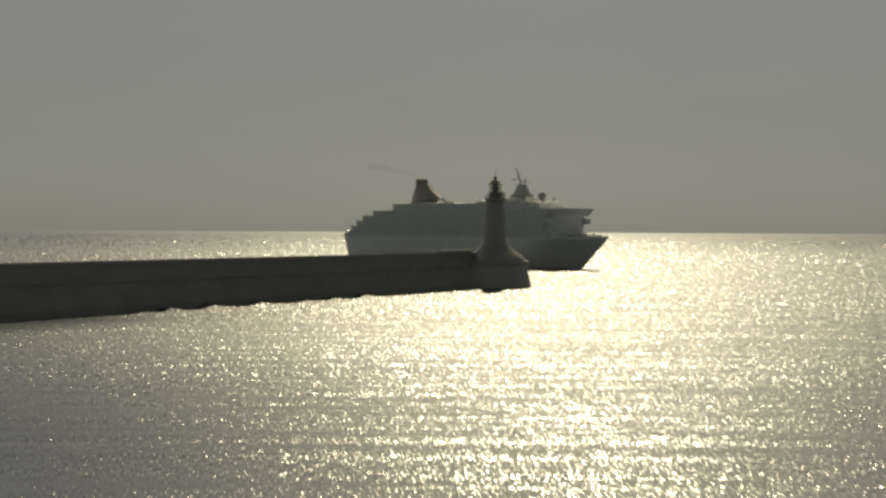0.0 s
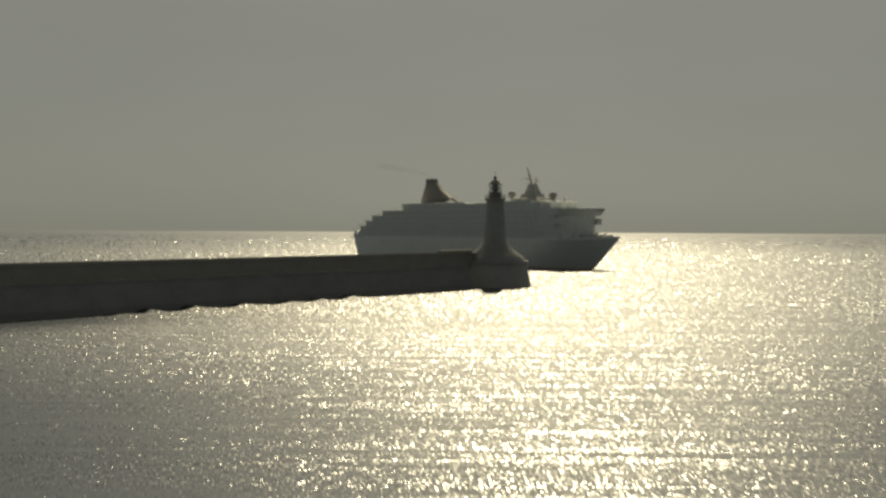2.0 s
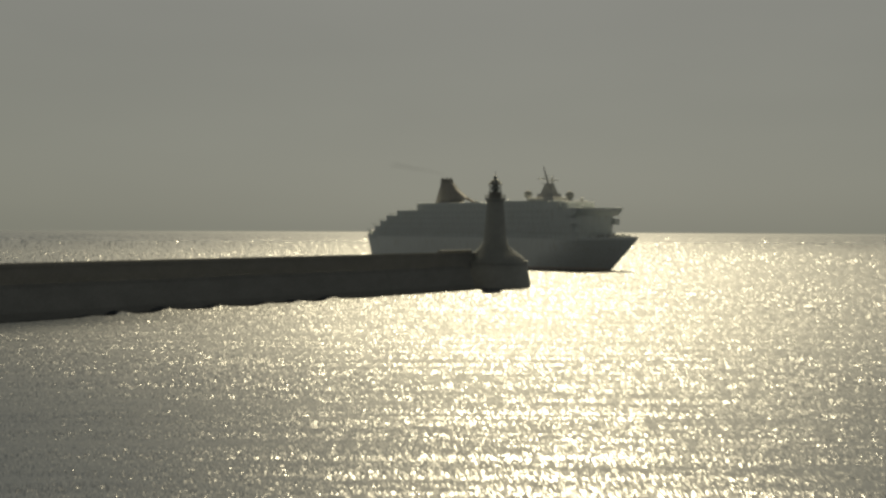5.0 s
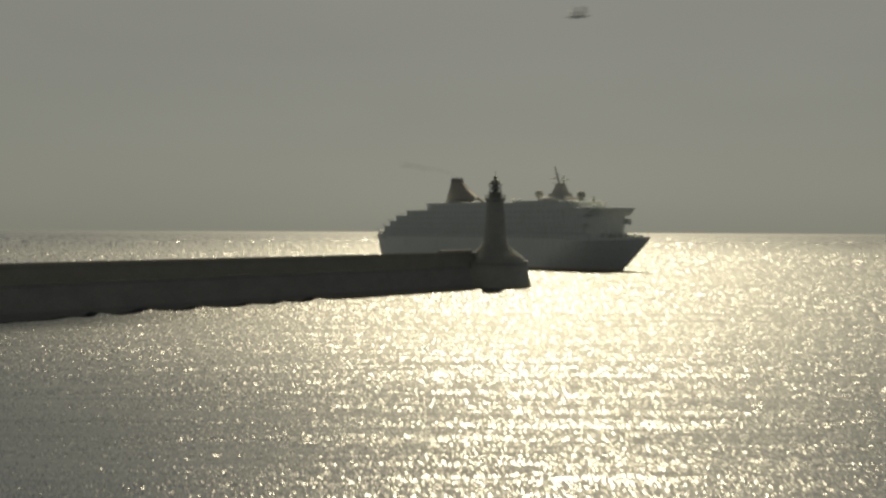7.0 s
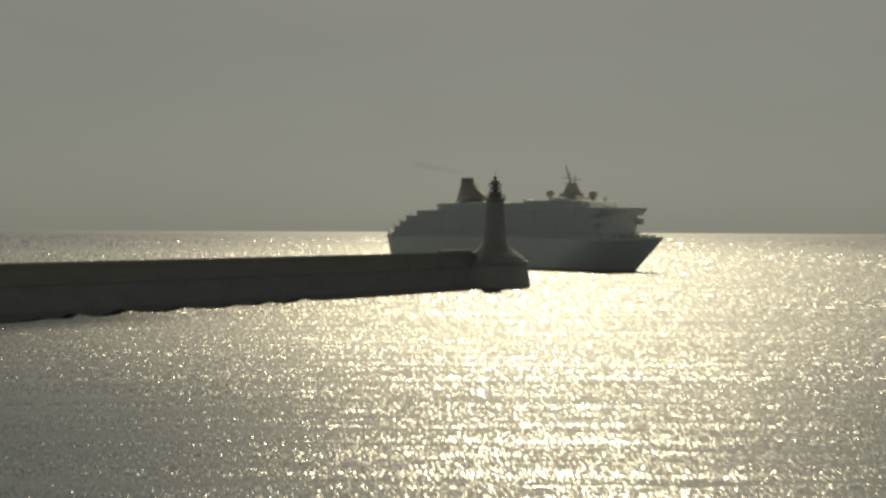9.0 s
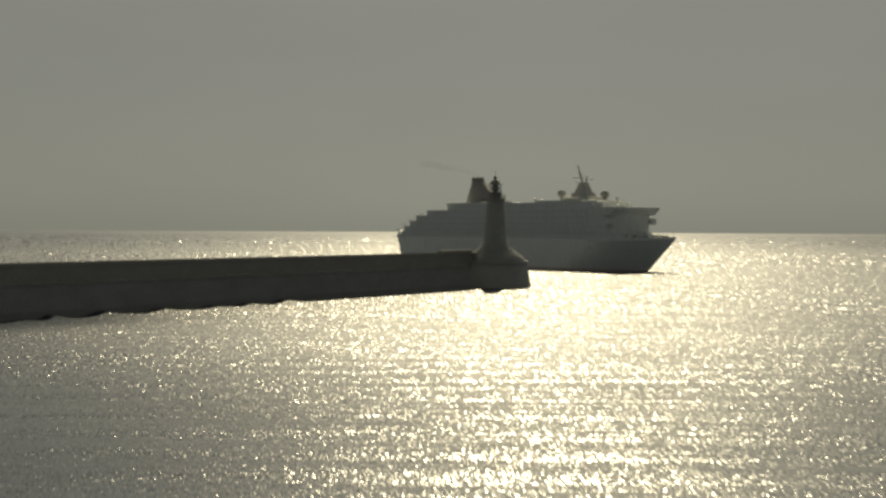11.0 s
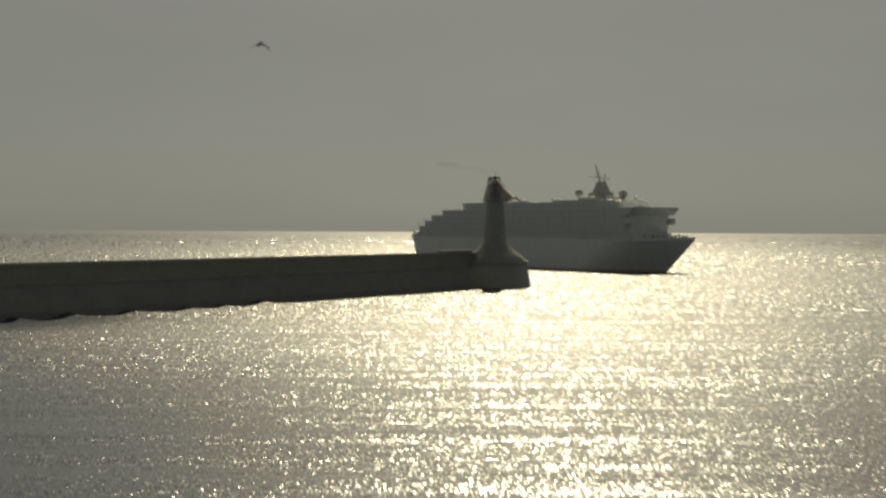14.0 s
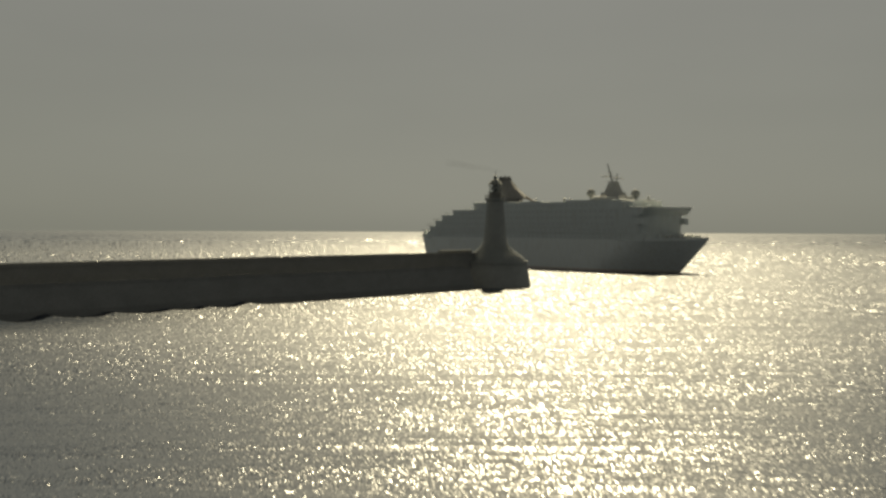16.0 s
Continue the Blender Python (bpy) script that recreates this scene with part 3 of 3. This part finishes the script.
def build_bow_gear(ship):
    part("windlass", box(86.0, 89.0, -3.2, 3.2, 13.5, 16.0, 0.4), STEEL, ship)
    part("breakwater", box(79.6, 80.4, -7.0, 7.0, 13.3, 16.4, 0.1), WHITE, ship)
    part("jack_staff", bar((100.8, 0, 14.2), (101.0, 0, 17.2), 0.09, 0.05), STEEL, ship)
    part("foremast", bar((84.0, 0, 13.3), (84.0, 0, 17.0), 0.3, 0.2), STEEL, ship)
    for y in (-3.5, 3.5):
        part("mooring_winch", bar((82.5, y - 1.4, 15.2), (82.5, y + 1.4, 15.2), 1.0, segments=14), STEEL, ship)
        part("winch_stand", box(81.8, 83.2, y - 1.6, y + 1.6, 13.2, 14.6, 0.1), STEEL, ship)
    part("bow_vent", turned([(0.5, 13.6), (0.5, 15.9), (0.8, 16.1), (0.6, 16.6), (0.1, 16.7)], 12, 93.0, 0.0), WHITE, ship)
    for s, w, h in ((90.6, 1.6, 1.7), (95.4, 1.3, 1.5)):
        part("anchor_winch", box(s - w / 2, s + w / 2, -2.2, 2.2, 13.6, 14.6 + h, 0.3), STEEL, ship)
    # mooring deck at the stern
    part("stern_bulwark", box(-94.3, -93.9, -11.3, 11.3, 13.9, 15.7, 0.08), WHITE, ship)
    for side in (-1, 1):
        part("stern_bulwark", box(-94.0, -84.0, side * 11.4 - 0.15, side * 11.4 + 0.15, 13.9, 15.4, 0.06), WHITE, ship)
    for y in (-9.5, 9.5):
        part("stern_fairlead", box(-94.2, -92.6, y - 1.2, y + 1.2, 13.9, 17.2, 0.2), WHITE, ship)
    part("ensign_staff", bar((-94.2, 0, 15.5), (-96.0, 0, 19.0), 0.09, 0.05), STEEL, ship)


ship = tagged(empty("cruise_ship"), "pale cruise ship with raked funnel steaming on the sea", "ship")
build_hull(ship)
build_decks(ship)
build_bridge(ship)
build_top(ship)
build_bow_gear(ship)


def build_smoke():
    rng = random.Random(5)
    bm = bmesh.new()
    for i in range(11):
        u = i / 10
        c = Vector((-38 - 38 * u, -6 * u, 45.0 + 7.5 * u ** 0.6 + rng.uniform(-0.4, 0.4)))
        m = Matrix.Translation(c) @ Matrix.Diagonal((3.0 + 1.2 * u, 1.4 + 1.6 * u, 0.9 + 1.3 * u, 1))
        bmesh.ops.create_icosphere(bm, subdivisions=2, radius=1.0, matrix=m)
    for v in bm.verts:
        v.co += noise.noise_vector(v.co * 0.4) * 0.5
    smoke = smooth(part("smoke_plume", bm, SMOKE), 180)
    return tagged(smoke, "thin faint grey smoke trailing from the ship's funnel", "smoke", kind="stuff")


smoke = build_smoke()


# ---------------------------------------------------------------- birds
def build_gull(label, span):
    """A gull flying towards its own +x, wings out along y; each wing turns at the shoulder."""
    k = span / 1.2
    gull = tagged(empty("gull"), label, "bird")
    body = [(0.012, -0.27), (0.03, -0.2), (0.055, -0.1), (0.075, 0.0), (0.07, 0.1), (0.045, 0.17), (0.05, 0.21), (0.035, 0.25), (0.012, 0.27), (0.005, 0.31)]
    bm = turned([(r * k * 1.15, z * k) for r, z in body], 12)
    bmesh.ops.rotate(bm, verts=bm.verts[:], cent=(0, 0, 0), matrix=Matrix.Rotation(radians(90), 3, "Y"))
    smooth(part("body", bm, PLUMAGE, gull), 60)
    bm = add_prism(bmesh.new(), [(-0.24 * k, -0.02 * k), (-0.24 * k, 0.02 * k), (-0.4 * k, 0.075 * k), (-0.42 * k, 0), (-0.4 * k, -0.075 * k)], -0.006 * k, 0.008 * k)
    part("tail", bm, PLUMAGE, gull)
    wings = []
    for side in (-1, 1):
        bm = bmesh.new()
        rows = []
        for y, lead, chord, z, thick in ((0.03, 0.09, 0.17, 0.02, 0.022), (0.15, 0.12, 0.17, 0.04, 0.018), (0.28, 0.14, 0.15, 0.05, 0.014),
                                         (0.42, 0.08, 0.12, 0.035, 0.010), (0.54, -0.01, 0.07, 0.01, 0.007), (0.6, -0.08, 0.02, -0.01, 0.004)):
            rows.append([bm.verts.new((x * k, side * y * k, (z + dz) * k)) for x, dz in
                         ((lead, 0), (lead - chord * 0.3, thick), (lead - chord * 1.25, 0), (lead - chord * 0.35, -thick * 0.5))])
        for a, b in zip(rows, rows[1:]):
            for i in range(4):
                bm.faces.new((a[i], b[i], b[(i + 1) % 4], a[(i + 1) % 4]))
        bm.faces.new(rows[0])
        bm.faces.new(rows[-1])
        wings.append(smooth(part("wing", bm, PLUMAGE, gull), 50))
    return gull, wings


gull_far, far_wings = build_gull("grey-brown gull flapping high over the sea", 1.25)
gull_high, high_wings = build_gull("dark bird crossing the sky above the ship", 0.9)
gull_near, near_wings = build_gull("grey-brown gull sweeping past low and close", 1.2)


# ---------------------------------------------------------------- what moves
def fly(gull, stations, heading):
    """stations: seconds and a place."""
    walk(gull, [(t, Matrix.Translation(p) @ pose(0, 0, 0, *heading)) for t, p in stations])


def flap(wings, period, phase, up, down):
    """Beats a pair of wings through the whole clip; at the time phase they stand highest."""
    for side, wing in zip((-1, 1), wings):
        rows, t, k = [], 0.0, 0
        step = period / 4
        count = int(16.0 / step) + 1
        for k in range(count + 1):
            t = min(16.0, k * step)
            a = (up + down) / 2 + (up - down) / 2 * math.cos(2 * math.pi * (t - phase) / period)
            rows.append((t, pose(0, 0, 0, side * a, 0, 0)))
        walk(wing, rows)


def motions():
    for thing in (ship, smoke):
        walk(thing, [(t, Matrix.Translation(SHIP_START.lerp(SHIP_END, t / 16)) @ pose(0, 0, 0, 0, 0, SHIP_HEADING + SHIP_TURN * t / 16))
                     for t in (0, 4, 8, 12, 16)])
    walk(sea, [(0, pose(0, 0, 0)), (16, pose(14, -26, 0))])
    walk(lapping, [(0, pose(0, 0, 0)), (16, Matrix.Translation(ALONG * -46))])
    walk(swell, [(0, pose(0, 40, 0)), (16, pose(2, -30, 0))])
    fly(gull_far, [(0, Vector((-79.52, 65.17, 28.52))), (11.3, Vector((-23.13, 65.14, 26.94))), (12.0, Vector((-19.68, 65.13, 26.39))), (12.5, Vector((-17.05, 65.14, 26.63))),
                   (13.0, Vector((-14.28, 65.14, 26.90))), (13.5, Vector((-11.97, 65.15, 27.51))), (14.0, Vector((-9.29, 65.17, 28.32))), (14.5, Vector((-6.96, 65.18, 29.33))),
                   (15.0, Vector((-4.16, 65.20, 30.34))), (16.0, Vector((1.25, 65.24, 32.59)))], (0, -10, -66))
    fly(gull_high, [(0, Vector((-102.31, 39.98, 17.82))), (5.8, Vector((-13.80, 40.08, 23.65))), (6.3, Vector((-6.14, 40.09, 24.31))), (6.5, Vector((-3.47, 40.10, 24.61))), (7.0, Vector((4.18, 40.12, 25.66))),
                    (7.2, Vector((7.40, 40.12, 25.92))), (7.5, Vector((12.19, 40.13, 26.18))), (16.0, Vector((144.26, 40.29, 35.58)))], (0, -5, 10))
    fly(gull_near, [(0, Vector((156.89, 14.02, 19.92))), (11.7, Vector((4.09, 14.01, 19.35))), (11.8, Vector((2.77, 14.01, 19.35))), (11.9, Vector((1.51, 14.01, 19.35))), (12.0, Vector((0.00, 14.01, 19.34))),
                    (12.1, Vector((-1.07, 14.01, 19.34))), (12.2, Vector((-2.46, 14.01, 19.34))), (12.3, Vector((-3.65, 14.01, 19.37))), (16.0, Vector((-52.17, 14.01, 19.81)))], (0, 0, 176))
    flap(far_wings, 0.3375, 11.5, 40, -35)
    flap(high_wings, 0.4, 6.2, 38, -28)
    flap(near_wings, 0.5, 12.15, 15, 0)


motions()
